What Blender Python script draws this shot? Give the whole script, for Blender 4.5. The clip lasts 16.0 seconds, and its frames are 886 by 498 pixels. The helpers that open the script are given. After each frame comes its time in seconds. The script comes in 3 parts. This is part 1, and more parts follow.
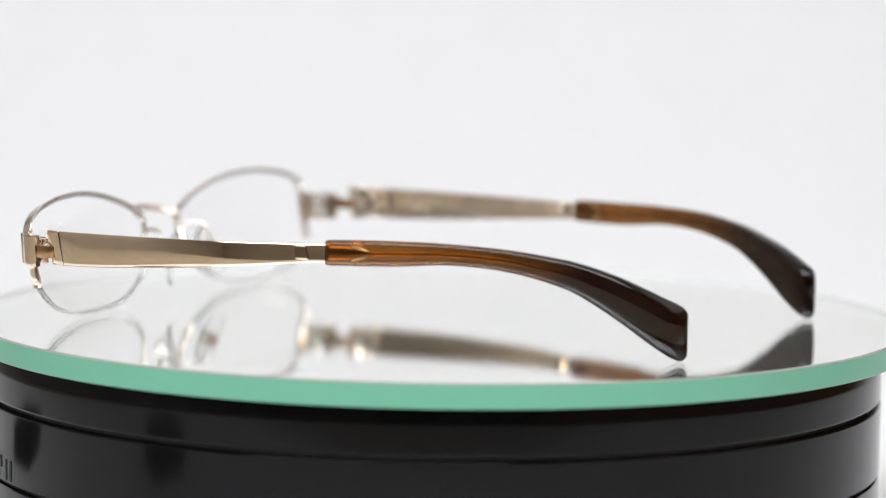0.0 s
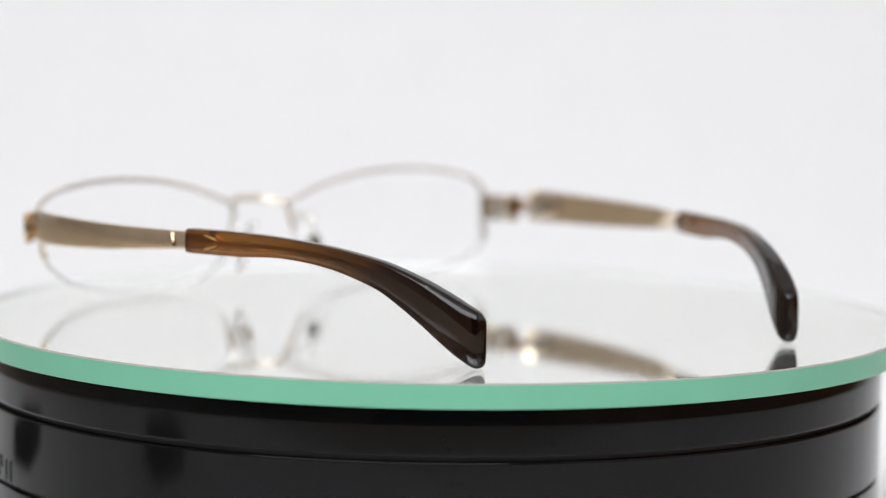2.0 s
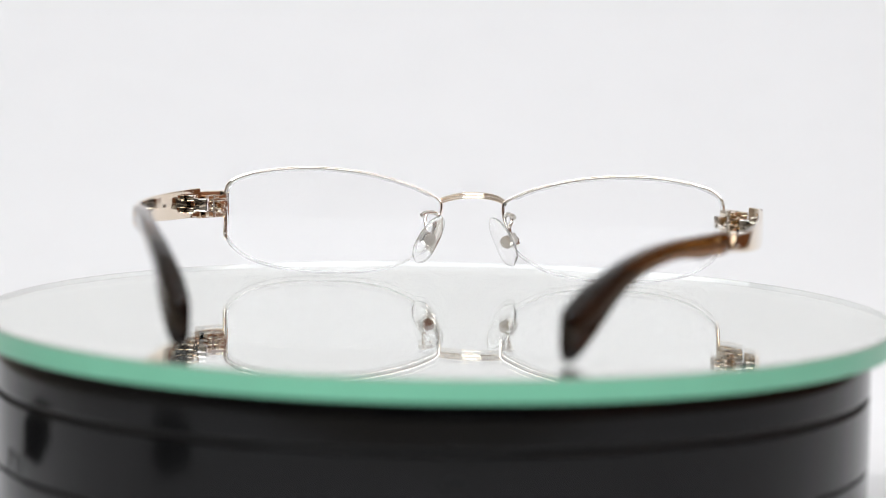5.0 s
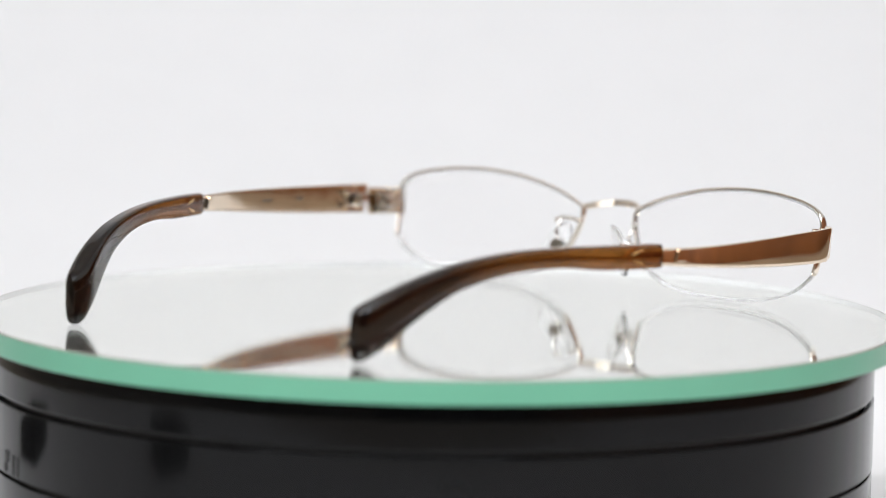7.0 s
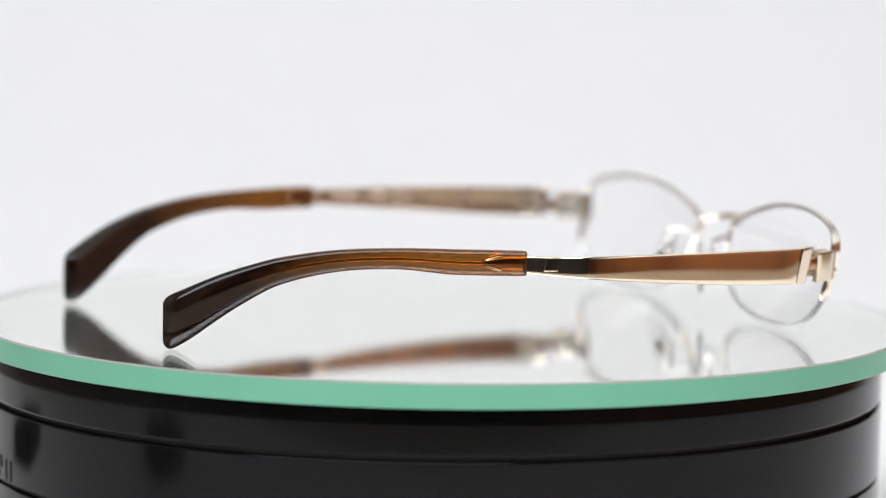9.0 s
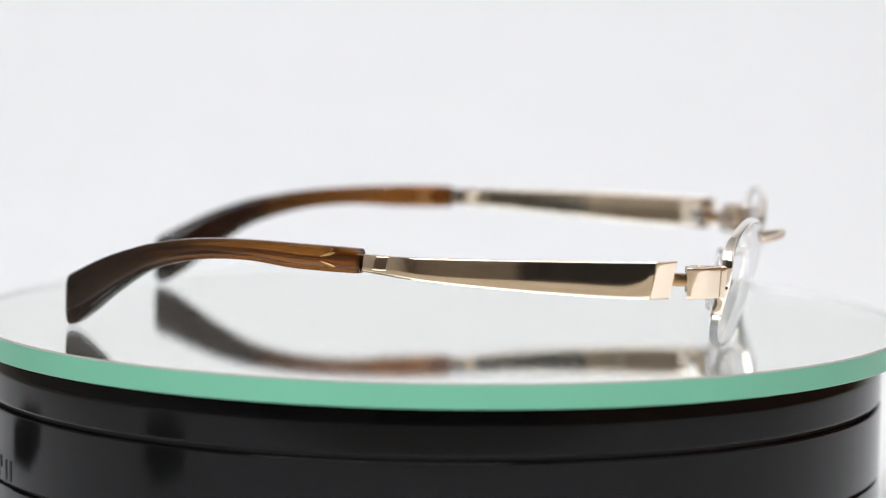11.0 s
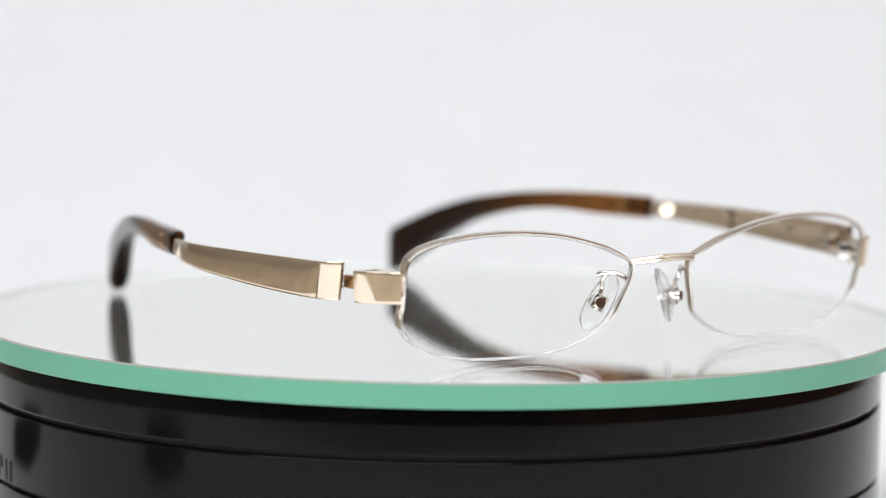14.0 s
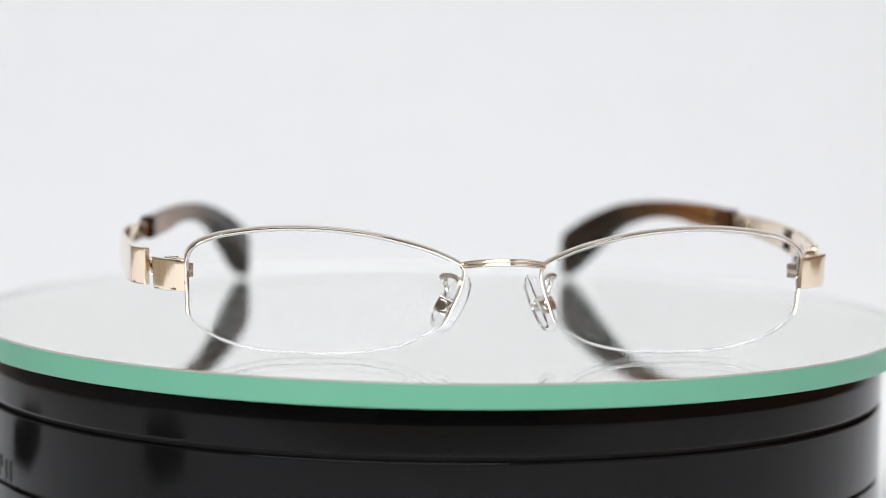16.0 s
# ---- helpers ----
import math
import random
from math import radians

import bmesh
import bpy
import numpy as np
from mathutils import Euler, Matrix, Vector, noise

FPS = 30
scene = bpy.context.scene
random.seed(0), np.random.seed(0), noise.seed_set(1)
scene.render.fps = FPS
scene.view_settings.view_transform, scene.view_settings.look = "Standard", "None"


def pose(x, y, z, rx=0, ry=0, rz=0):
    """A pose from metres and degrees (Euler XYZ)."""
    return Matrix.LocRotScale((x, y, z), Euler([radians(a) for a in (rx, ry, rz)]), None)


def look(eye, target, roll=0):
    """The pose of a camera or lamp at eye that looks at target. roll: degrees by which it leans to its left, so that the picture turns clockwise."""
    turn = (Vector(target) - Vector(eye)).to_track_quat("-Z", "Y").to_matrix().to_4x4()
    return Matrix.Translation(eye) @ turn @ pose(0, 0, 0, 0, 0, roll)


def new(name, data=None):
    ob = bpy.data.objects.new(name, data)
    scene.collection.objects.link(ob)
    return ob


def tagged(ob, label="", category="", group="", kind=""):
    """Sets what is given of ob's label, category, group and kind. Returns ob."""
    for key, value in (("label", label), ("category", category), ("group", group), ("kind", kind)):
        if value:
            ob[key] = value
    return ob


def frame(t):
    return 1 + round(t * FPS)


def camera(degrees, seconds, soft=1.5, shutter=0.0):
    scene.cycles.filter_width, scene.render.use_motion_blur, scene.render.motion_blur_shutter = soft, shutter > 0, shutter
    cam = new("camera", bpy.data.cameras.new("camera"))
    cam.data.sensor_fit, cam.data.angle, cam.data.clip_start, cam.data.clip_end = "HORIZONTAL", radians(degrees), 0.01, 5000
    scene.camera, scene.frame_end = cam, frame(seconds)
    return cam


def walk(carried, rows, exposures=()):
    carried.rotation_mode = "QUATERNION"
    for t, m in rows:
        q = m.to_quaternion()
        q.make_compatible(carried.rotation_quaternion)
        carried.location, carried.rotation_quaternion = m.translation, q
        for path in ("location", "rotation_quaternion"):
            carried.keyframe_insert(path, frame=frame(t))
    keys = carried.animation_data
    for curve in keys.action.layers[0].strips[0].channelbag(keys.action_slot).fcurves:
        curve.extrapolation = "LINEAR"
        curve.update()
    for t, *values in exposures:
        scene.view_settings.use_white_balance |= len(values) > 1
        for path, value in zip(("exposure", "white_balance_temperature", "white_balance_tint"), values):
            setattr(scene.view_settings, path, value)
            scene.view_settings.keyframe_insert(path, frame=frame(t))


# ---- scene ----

# ---------------------------------------------------------------- camera
# A long lens on a tripod. Pulling focus to the far side draws the picture back a little.
EYE = Vector((0.0, -0.67644, 0.08619))
AIM = Vector((0.0012, 0.99446, -0.10509))
SPAN = 0.68
cam = camera(16.613, 16.0, soft=0.95)


def cam_pose(shrink):
    eye = EYE - AIM * SPAN * shrink
    return look(eye, eye + AIM - Vector((0, 0, shrink * 0.018)), 0.932)


PULL = [(0.0, 0), (3.7, 0), (3.9, 0.020), (4.2, 0.0205), (5.2, 0.0240), (6.3, 0.0250), (6.8, 0.0250), (7.0, 0.0155),
        (7.2, 0.0145), (7.3, 0.0005), (7.5, 0), (14.05, 0), (14.2, 0.0080), (14.7, 0.0080), (14.9, 0.0005), (15.0, 0), (16.0, 0)]
walk(cam, [(t, cam_pose(b)) for t, b in PULL], exposures=[(0.0, -0.34, 6500, 10), (3.0, -0.37, 6500, 10), (7.0, -0.37, 6490, 10), (9.5, -0.36, 6440, 9.8), (12.0, -0.36, 6430, 9.6), (16.0, -0.40, 6420, 9.5)])

# the point that is held in focus: near temple, far front, near temple, near front
FOCUS = [(0.0, 0.632), (1.0, 0.622), (2.0, 0.606), (3.0, 0.600), (3.6, 0.602), (3.7, 0.640), (3.85, 0.742), (4.2, 0.746), (5.2, 0.748), (6.3, 0.748),
         (6.9, 0.742), (7.0, 0.680), (7.2, 0.672), (7.3, 0.606), (8.0, 0.602), (9.6, 0.622), (12.0, 0.620), (14.05, 0.612), (14.2, 0.690), (14.7, 0.690),
         (14.9, 0.612), (16.0, 0.606)]
focus_mark = new("focus_mark")
walk(focus_mark, [(t, pose(*(EYE + AIM * d))) for t, d in FOCUS])
cam.data.dof.use_dof = True
cam.data.dof.focus_object = focus_mark
cam.data.dof.aperture_fstop = 9.3

# ---------------------------------------------------------------- light
world = bpy.data.worlds.new("room_air")
scene.world = world
world.use_nodes = True
world.node_tree.nodes["Background"].inputs[0].default_value = (0.9, 0.95, 1.0, 1)
world.node_tree.nodes["Background"].inputs[1].default_value = 0.05


def area_lamp(name, eye, target, sx, sy, watts, colour):
    d = bpy.data.lights.new(name, "AREA")
    d.shape, d.size, d.size_y, d.energy, d.color = "RECTANGLE", sx, sy, watts, colour
    ob = new(name, d)
    ob.matrix_world = look(eye, target)
    return ob


tagged(area_lamp("ceiling_panel", (-0.26, -0.95, 1.06), (-0.02, 0.60, 0.05), 1.5, 1.2, 33.0, (0.893, 0.938, 1.0)),
       "wide white ceiling light panel over the table", "lamp")
tagged(area_lamp("spot_lamp", (-0.42, -0.55, 1.15), (0, 0, 0), 0.028, 0.028, 6.0, (1, 0.98, 0.95)),
       "small white lamp over the table", "lamp", "lamps over the table")
tagged(area_lamp("spot_lamp", (0.30, -0.60, 1.15), (0, 0, 0), 0.028, 0.028, 6.0, (1, 0.98, 0.95)),
       "small white lamp over the table", "lamp", "lamps over the table")


# ---------------------------------------------------------------- materials
def material(name):
    m = bpy.data.materials.new(name)
    m.use_nodes = True
    return m, m.node_tree.nodes, m.node_tree.links, m.node_tree.nodes["Principled BSDF"]


def simple(name, colour, rough, metal=0.0, spread=0.06, scale=300.0, bump=0.0, ior=1.5, transmission=0.0, rough_spread=0.0, coat=0.0):
    """A surface with fine uneven colour, gloss and relief."""
    m, nodes, links, p = material(name)
    p.inputs["Metallic"].default_value = metal
    p.inputs["IOR"].default_value = ior
    p.inputs["Transmission Weight"].default_value = transmission
    p.inputs["Coat Weight"].default_value = coat
    p.inputs["Coat Roughness"].default_value = 0.03
    tc = nodes.new("ShaderNodeTexCoord")
    n1, n2 = nodes.new("ShaderNodeTexNoise"), nodes.new("ShaderNodeTexNoise")
    n1.inputs["Scale"].default_value, n1.inputs["Detail"].default_value = scale, 4
    n2.inputs["Scale"].default_value, n2.inputs["Detail"].default_value = scale * 0.13, 2
    links.new(tc.outputs["Object"], n1.inputs["Vector"])
    links.new(tc.outputs["Object"], n2.inputs["Vector"])
    add = nodes.new("ShaderNodeMath")
    add.operation = "ADD"
    links.new(n1.outputs["Fac"], add.inputs[0])
    links.new(n2.outputs["Fac"], add.inputs[1])
    ramp = nodes.new("ShaderNodeMapRange")
    ramp.inputs["From Min"].default_value, ramp.inputs["From Max"].default_value = 0.6, 1.4
    ramp.inputs["To Min"].default_value, ramp.inputs["To Max"].default_value = 1 - spread, 1 + spread
    links.new(add.outputs[0], ramp.inputs["Value"])
    mul = nodes.new("ShaderNodeVectorMath")
    mul.operation = "SCALE"
    mul.inputs[0].default_value = colour
    links.new(ramp.outputs["Result"], mul.inputs["Scale"])
    links.new(mul.outputs["Vector"], p.inputs["Base Color"])
    rr = nodes.new("ShaderNodeMapRange")
    rr.inputs["To Min"].default_value, rr.inputs["To Max"].default_value = max(0.0, rough - rough_spread), rough + rough_spread
    links.new(n2.outputs["Fac"], rr.inputs["Value"])
    links.new(rr.outputs["Result"], p.inputs["Roughness"])
    if bump:
        b = nodes.new("ShaderNodeBump")
        b.inputs["Strength"].default_value, b.inputs["Distance"].default_value = bump, 0.0002
        links.new(n1.outputs["Fac"], b.inputs["Height"])
        links.new(b.outputs["Normal"], p.inputs["Normal"])
    return m


def grained(name, dark, light, rough, stretch):
    """Wood with long streaks."""
    m, nodes, links, p = material(name)
    tc, mp, nz = nodes.new("ShaderNodeTexCoord"), nodes.new("ShaderNodeMapping"), nodes.new("ShaderNodeTexNoise")
    mp.inputs["Scale"].default_value = stretch
    nz.inputs["Scale"].default_value, nz.inputs["Detail"].default_value, nz.inputs["Distortion"].default_value = 1.0, 5, 0.6
    cr = nodes.new("ShaderNodeValToRGB")
    cr.color_ramp.elements[0].position, cr.color_ramp.elements[0].color = 0.3, (*dark, 1)
    cr.color_ramp.elements[1].position, cr.color_ramp.elements[1].color = 0.7, (*light, 1)
    links.new(tc.outputs["Object"], mp.inputs["Vector"])
    links.new(mp.outputs[0], nz.inputs["Vector"])
    links.new(nz.outputs["Fac"], cr.inputs["Fac"])
    links.new(cr.outputs["Color"], p.inputs["Base Color"])
    p.inputs["Roughness"].default_value = rough
    return m


GOLD = simple("pale_gold_metal", (0.91, 0.82, 0.71), 0.04, 1.0, 0.03, 500, 0.0, rough_spread=0.015)
GOLD_RIM = simple("bright_pale_gold", (0.95, 0.87, 0.79), 0.06, 1.0, 0.03, 500, 0.0, rough_spread=0.02)
GOLD_SATIN = simple("satin_gold_metal", (0.84, 0.71, 0.56), 0.055, 1.0, 0.03, 500, 0.0, rough_spread=0.02)
SILVER = simple("bright_steel", (0.86, 0.82, 0.78), 0.08, 1.0, 0.03, 500)
CORE = simple("core_brass", (0.72, 0.50, 0.26), 0.12, 1.0, 0.05, 500)
KNUCKLE = simple("dark_hinge_brass", (0.48, 0.31, 0.16), 0.2, 1.0, 0.08, 400)
CORE_GLINT = simple("core_glint_gold", (0.93, 0.62, 0.26), 0.10, 1.0, 0.05, 500)
DARK_PRINT = simple("grey_engraving", (0.13, 0.11, 0.09), 0.5, 0.3)
LENS = simple("clear_lens", (0.995, 0.995, 0.995), 0.0, 0.0, 0.003, 60, ior=1.16, transmission=1.0)
CORD = simple("clear_nylon", (0.98, 0.98, 0.985), 0.2, 0.0, 0.01, 900, ior=1.20, transmission=0.85)
PAD = simple("clear_silicone", (0.97, 0.97, 0.97), 0.04, 0.0, 0.01, 400, ior=1.32, transmission=0.90)
BLACK = simple("black_gloss_plastic", (0.0034, 0.0034, 0.0036), 0.11, 0.0, 0.25, 120, 0.020, ior=1.24, rough_spread=0.05)
BLACK_MATT = simple("black_matt_plastic", (0.008, 0.008, 0.008), 0.5, 0.0, 0.2, 300)
GREEN = simple("green_ground_glass_edge", (0.132, 0.375, 0.250), 0.30, 0.0, 0.05, 60, 0.02, rough_spread=0.05)
BEVEL = simple("ground_bevel", (0.30, 0.29, 0.26), 0.25, 0.0, 0.1, 200)
LIP = simple("pale_glass_lip", (0.72, 0.73, 0.74), 0.2, 0.0, 0.03, 60)
MIRROR = simple("silvering", (0.992, 0.997, 0.984), 0.0, 1.0, 0.003, 30)
PAPER = simple("white_paper", (0.86, 0.86, 0.875), 0.7, 0.0, 0.015, 40, 0.05)
WALL_GREY = simple("beige_grey_wall", (0.47, 0.415, 0.355), 0.8, 0.0, 0.20, 5, 0.1)
WALL_DARK = simple("dark_wall", (0.055, 0.055, 0.058), 0.8, 0.0, 0.2, 5, 0.1)
CEILING = simple("ceiling_paint", (0.75, 0.75, 0.74), 0.85, 0.0, 0.03, 8, 0.1)
FLOOR = simple("floor_boards", (0.30, 0.24, 0.19), 0.45, 0.0, 0.2, 12, 0.1)
TABLE_WOOD = grained("light_table_wood", (0.27, 0.22, 0.16), (0.50, 0.44, 0.35), 0.4, (9, 90, 9))
WOOD = grained("brown_wood_panel", (0.15, 0.047, 0.015), (0.32, 0.125, 0.042), 0.45, (6, 6, 1.2))


def plate_glass():
    """The face of a glass plate seen at a low angle: it lets most light through and mirrors the rest."""
    m, nodes, links, p = material("plate_glass_face")
    clear, gloss, mix = nodes.new("ShaderNodeBsdfTransparent"), nodes.new("ShaderNodeBsdfGlossy"), nodes.new("ShaderNodeMixShader")
    clear.inputs["Color"].default_value = (0.995, 1.0, 0.986, 1)
    gloss.inputs["Color"].default_value = (0.99, 0.99, 0.99, 1)
    gloss.inputs["Roughness"].default_value = 0.0
    mix.inputs["Fac"].default_value = 0.25
    links.new(clear.outputs[0], mix.inputs[1])
    links.new(gloss.outputs[0], mix.inputs[2])
    # a thin uneven film of dust, its pale haze added to lift dark reflections
    tc, nz, film = nodes.new("ShaderNodeTexCoord"), nodes.new("ShaderNodeTexNoise"), nodes.new("ShaderNodeMapRange")
    nz.inputs["Scale"].default_value, nz.inputs["Detail"].default_value = 45.0, 5
    film.inputs["To Min"].default_value, film.inputs["To Max"].default_value = 0.012, 0.034
    dust, coat = nodes.new("ShaderNodeBsdfDiffuse"), nodes.new("ShaderNodeMixShader")
    dust.inputs["Color"].default_value = (0.88, 0.90, 0.86, 1)
    links.new(tc.outputs["Object"], nz.inputs["Vector"])
    links.new(nz.outputs["Fac"], film.inputs["Value"])
    links.new(film.outputs["Result"], coat.inputs["Fac"])
    links.new(mix.outputs[0], coat.inputs[1])
    links.new(dust.outputs[0], coat.inputs[2])
    links.new(coat.outputs[0], nodes["Material Output"].inputs["Surface"])
    return m


PLATE_GLASS = plate_glass()


def acetate():
    """Brown see-through acetate, amber towards the metal and deep brown towards the paddle."""
    m, nodes, links, p = material("brown_acetate")
    p.inputs["Roughness"].default_value = 0.02
    p.inputs["IOR"].default_value = 1.49
    p.inputs["Transmission Weight"].default_value = 0.97
    tc = nodes.new("ShaderNodeTexCoord")
    sep = nodes.new("ShaderNodeSeparateXYZ")
    links.new(tc.outputs["Object"], sep.inputs[0])
    mr = nodes.new("ShaderNodeMapRange")
    mr.inputs["From Min"].default_value, mr.inputs["From Max"].default_value = -0.060, -0.008
    links.new(sep.outputs["Y"], mr.inputs["Value"])
    mp = nodes.new("ShaderNodeMapping")
    mp.inputs["Scale"].default_value = (260, 60, 420)
    links.new(tc.outputs["Object"], mp.inputs["Vector"])
    nz = nodes.new("ShaderNodeTexNoise")
    nz.inputs["Scale"].default_value, nz.inputs["Detail"].default_value = 1.0, 4
    links.new(mp.outputs[0], nz.inputs["Vector"])
    mix = nodes.new("ShaderNodeMath")
    mix.operation = "MULTIPLY_ADD"
    links.new(nz.outputs["Fac"], mix.inputs[0])
    mix.inputs[1].default_value = 0.5
    links.new(mr.outputs["Result"], mix.inputs[2])
    cr = nodes.new("ShaderNodeValToRGB")
    e = cr.color_ramp.elements
    e[0].position, e[0].color = 0.30, (0.015, 0.0062, 0.0038, 1)
    e[1].position, e[1].color = 0.94, (0.255, 0.098, 0.019, 1)
    links.new(mix.outputs[0], cr.inputs["Fac"])
    links.new(cr.outputs["Color"], p.inputs["Base Color"])
    return m


ACETATE = acetate()


# ---------------------------------------------------------------- mesh tools
def mm(x, y, z):
    return Vector((x * 0.001, y * 0.001, z * 0.001))


def part(name, bm, mat, parent=None, label="", smooth=True, sharp=35):
    me = bpy.data.meshes.new(name)
    bmesh.ops.recalc_face_normals(bm, faces=bm.faces)
    if smooth:
        lim = radians(sharp)
        for f in bm.faces:
            f.smooth = True
        for e in bm.edges:
            if len(e.link_faces) == 2 and e.calc_face_angle(0) > lim:
                e.smooth = False
    bm.to_mesh(me)
    bm.free()
    me.materials.append(mat)
    ob = new(name, me)
    if parent is not None:
        ob.parent = parent
    if label:
        ob["label"] = label
    return ob


def loft(rings, closed_path=False, caps=True, bm=None):
    """Skins rings of equal count into one tube."""
    bm = bm or bmesh.new()
    vs = [[bm.verts.new(p) for p in r] for r in rings]
    n, m = len(vs), len(vs[0])
    for i in range(n if closed_path else n - 1):
        a, b = vs[i], vs[(i + 1) % n]
        for k in range(m):
            bm.faces.new((a[k], a[(k + 1) % m], b[(k + 1) % m], b[k]))
    if caps and not closed_path:
        bm.faces.new(vs[0])
        bm.faces.new(vs[-1][::-1])
    return bm


def spline(pts, n, closed=False):
    """Catmull-Rom through points of any dimension, n samples a span."""
    pts = [np.array(p, float) for p in pts]
    m, out = len(pts), []
    for i in range(m if closed else m - 1):
        if closed:
            a, b, c, d = (pts[(i + k) % m] for k in (-1, 0, 1, 2))
        else:
            b, c = pts[i], pts[i + 1]
            a = pts[i - 1] if i else 2 * b - c
            d = pts[i + 2] if i + 2 < m else 2 * c - b
        for k in range(n):
            t = k / n
            out.append(0.5 * (2 * b + (c - a) * t + (2 * a - 5 * b + 4 * c - d) * t * t + (3 * b - a - 3 * c + d) * t ** 3))
    if not closed:
        out.append(pts[-1])
    return out


def curve1(table, y):
    """Smooth value at y from rows of (y, value), y falling or rising."""
    t = sorted(table)
    ys, vs = [r[0] for r in t], [r[1] for r in t]
    y = min(max(y, ys[0]), ys[-1])
    i = max(k for k in range(len(ys) - 1) if ys[k] <= y)
    h = ys[i + 1] - ys[i]

    def slope(k):
        if 0 < k < len(ys) - 1:
            return (vs[k + 1] - vs[k - 1]) / (ys[k + 1] - ys[k - 1])
        return (vs[1] - vs[0]) / (ys[1] - ys[0]) if k == 0 else (vs[-1] - vs[-2]) / (ys[-1] - ys[-2])
    s = (y - ys[i]) / h
    return ((2 * s ** 3 - 3 * s * s + 1) * vs[i] + (s ** 3 - 2 * s * s + s) * h * slope(i)
            + (3 * s * s - 2 * s ** 3) * vs[i + 1] + (s ** 3 - s * s) * h * slope(i + 1))


def oval(n, power):
    """A rounded unit section; a higher power gives a squarer one."""
    out = []
    for k in range(n):
        a = 2 * math.pi * (k + 0.5) / n
        c, s = math.cos(a), math.sin(a)
        out.append((math.copysign(abs(c) ** (2 / power), c), math.copysign(abs(s) ** (2 / power), s)))
    return out


def tube(points, r, n=10, bm=None, squash=1.0):
    """A wire through points in mm."""
    pts = [Vector(p) for p in points]
    rings = []
    for i, p in enumerate(pts):
        t = (pts[min(i + 1, len(pts) - 1)] - pts[max(i - 1, 0)]).normalized()
        side = t.cross(Vector((0, 0, 1)))
        side = side.normalized() if side.length > 0.1 else t.cross(Vector((0, 1, 0))).normalized()
        up = side.cross(t)
        rr = r(i / (len(pts) - 1)) if callable(r) else r
        rings.append([(p + side * (c * rr) + up * (s * rr * squash)) * 0.001 for c, s in oval(n, 2)])
    return loft(rings, bm=bm)


def block(centre, ax, ay, az, hx, hy, hz, bevel=0.15, bm=None):
    """A box with bevelled edges, half sizes in mm, along three axes."""
    b2 = bmesh.new()
    bmesh.ops.create_cube(b2, size=2)
    for v in b2.verts:
        c = v.co.copy()
        v.co = Vector((c.x * hx, c.y * hy, c.z * hz))
    bmesh.ops.bevel(b2, geom=b2.edges[:], offset=bevel, segments=2, affect="EDGES", profile=0.6)
    c0, ax, ay, az = Vector(centre), Vector(ax), Vector(ay), Vector(az)
    for v in b2.verts:
        v.co = (c0 + ax * v.co.x + ay * v.co.y + az * v.co.z) * 0.001
    if bm is None:
        return b2
    me = bpy.data.meshes.new("tmp")
    b2.to_mesh(me)
    b2.free()
    bm.from_mesh(me)
    bpy.data.meshes.remove(me)
    return bm


def lathe(profile, n=160, bm=None):
    """Turns a profile of (radius, z) in mm round the upright axis; radius 0 closes it."""
    bm = bm or bmesh.new()
    prev = None
    for r, z in profile:
        if r == 0:
            row = [bm.verts.new(mm(0, 0, z))]
        else:
            row = [bm.verts.new(mm(r * math.cos(2 * math.pi * k / n), r * math.sin(2 * math.pi * k / n), z)) for k in range(n)]
        if prev:
            for k in range(n):
                j = (k + 1) % n
                q = [prev[k % len(prev)], prev[j % len(prev)], row[j % len(row)], row[k % len(row)]]
                q = [v for i, v in enumerate(q) if v not in q[:i]]
                if len(q) > 2:
                    bm.faces.new(q)
        prev = row
    return bm


# ---------------------------------------------------------------- the setting
TABLE = -50.0


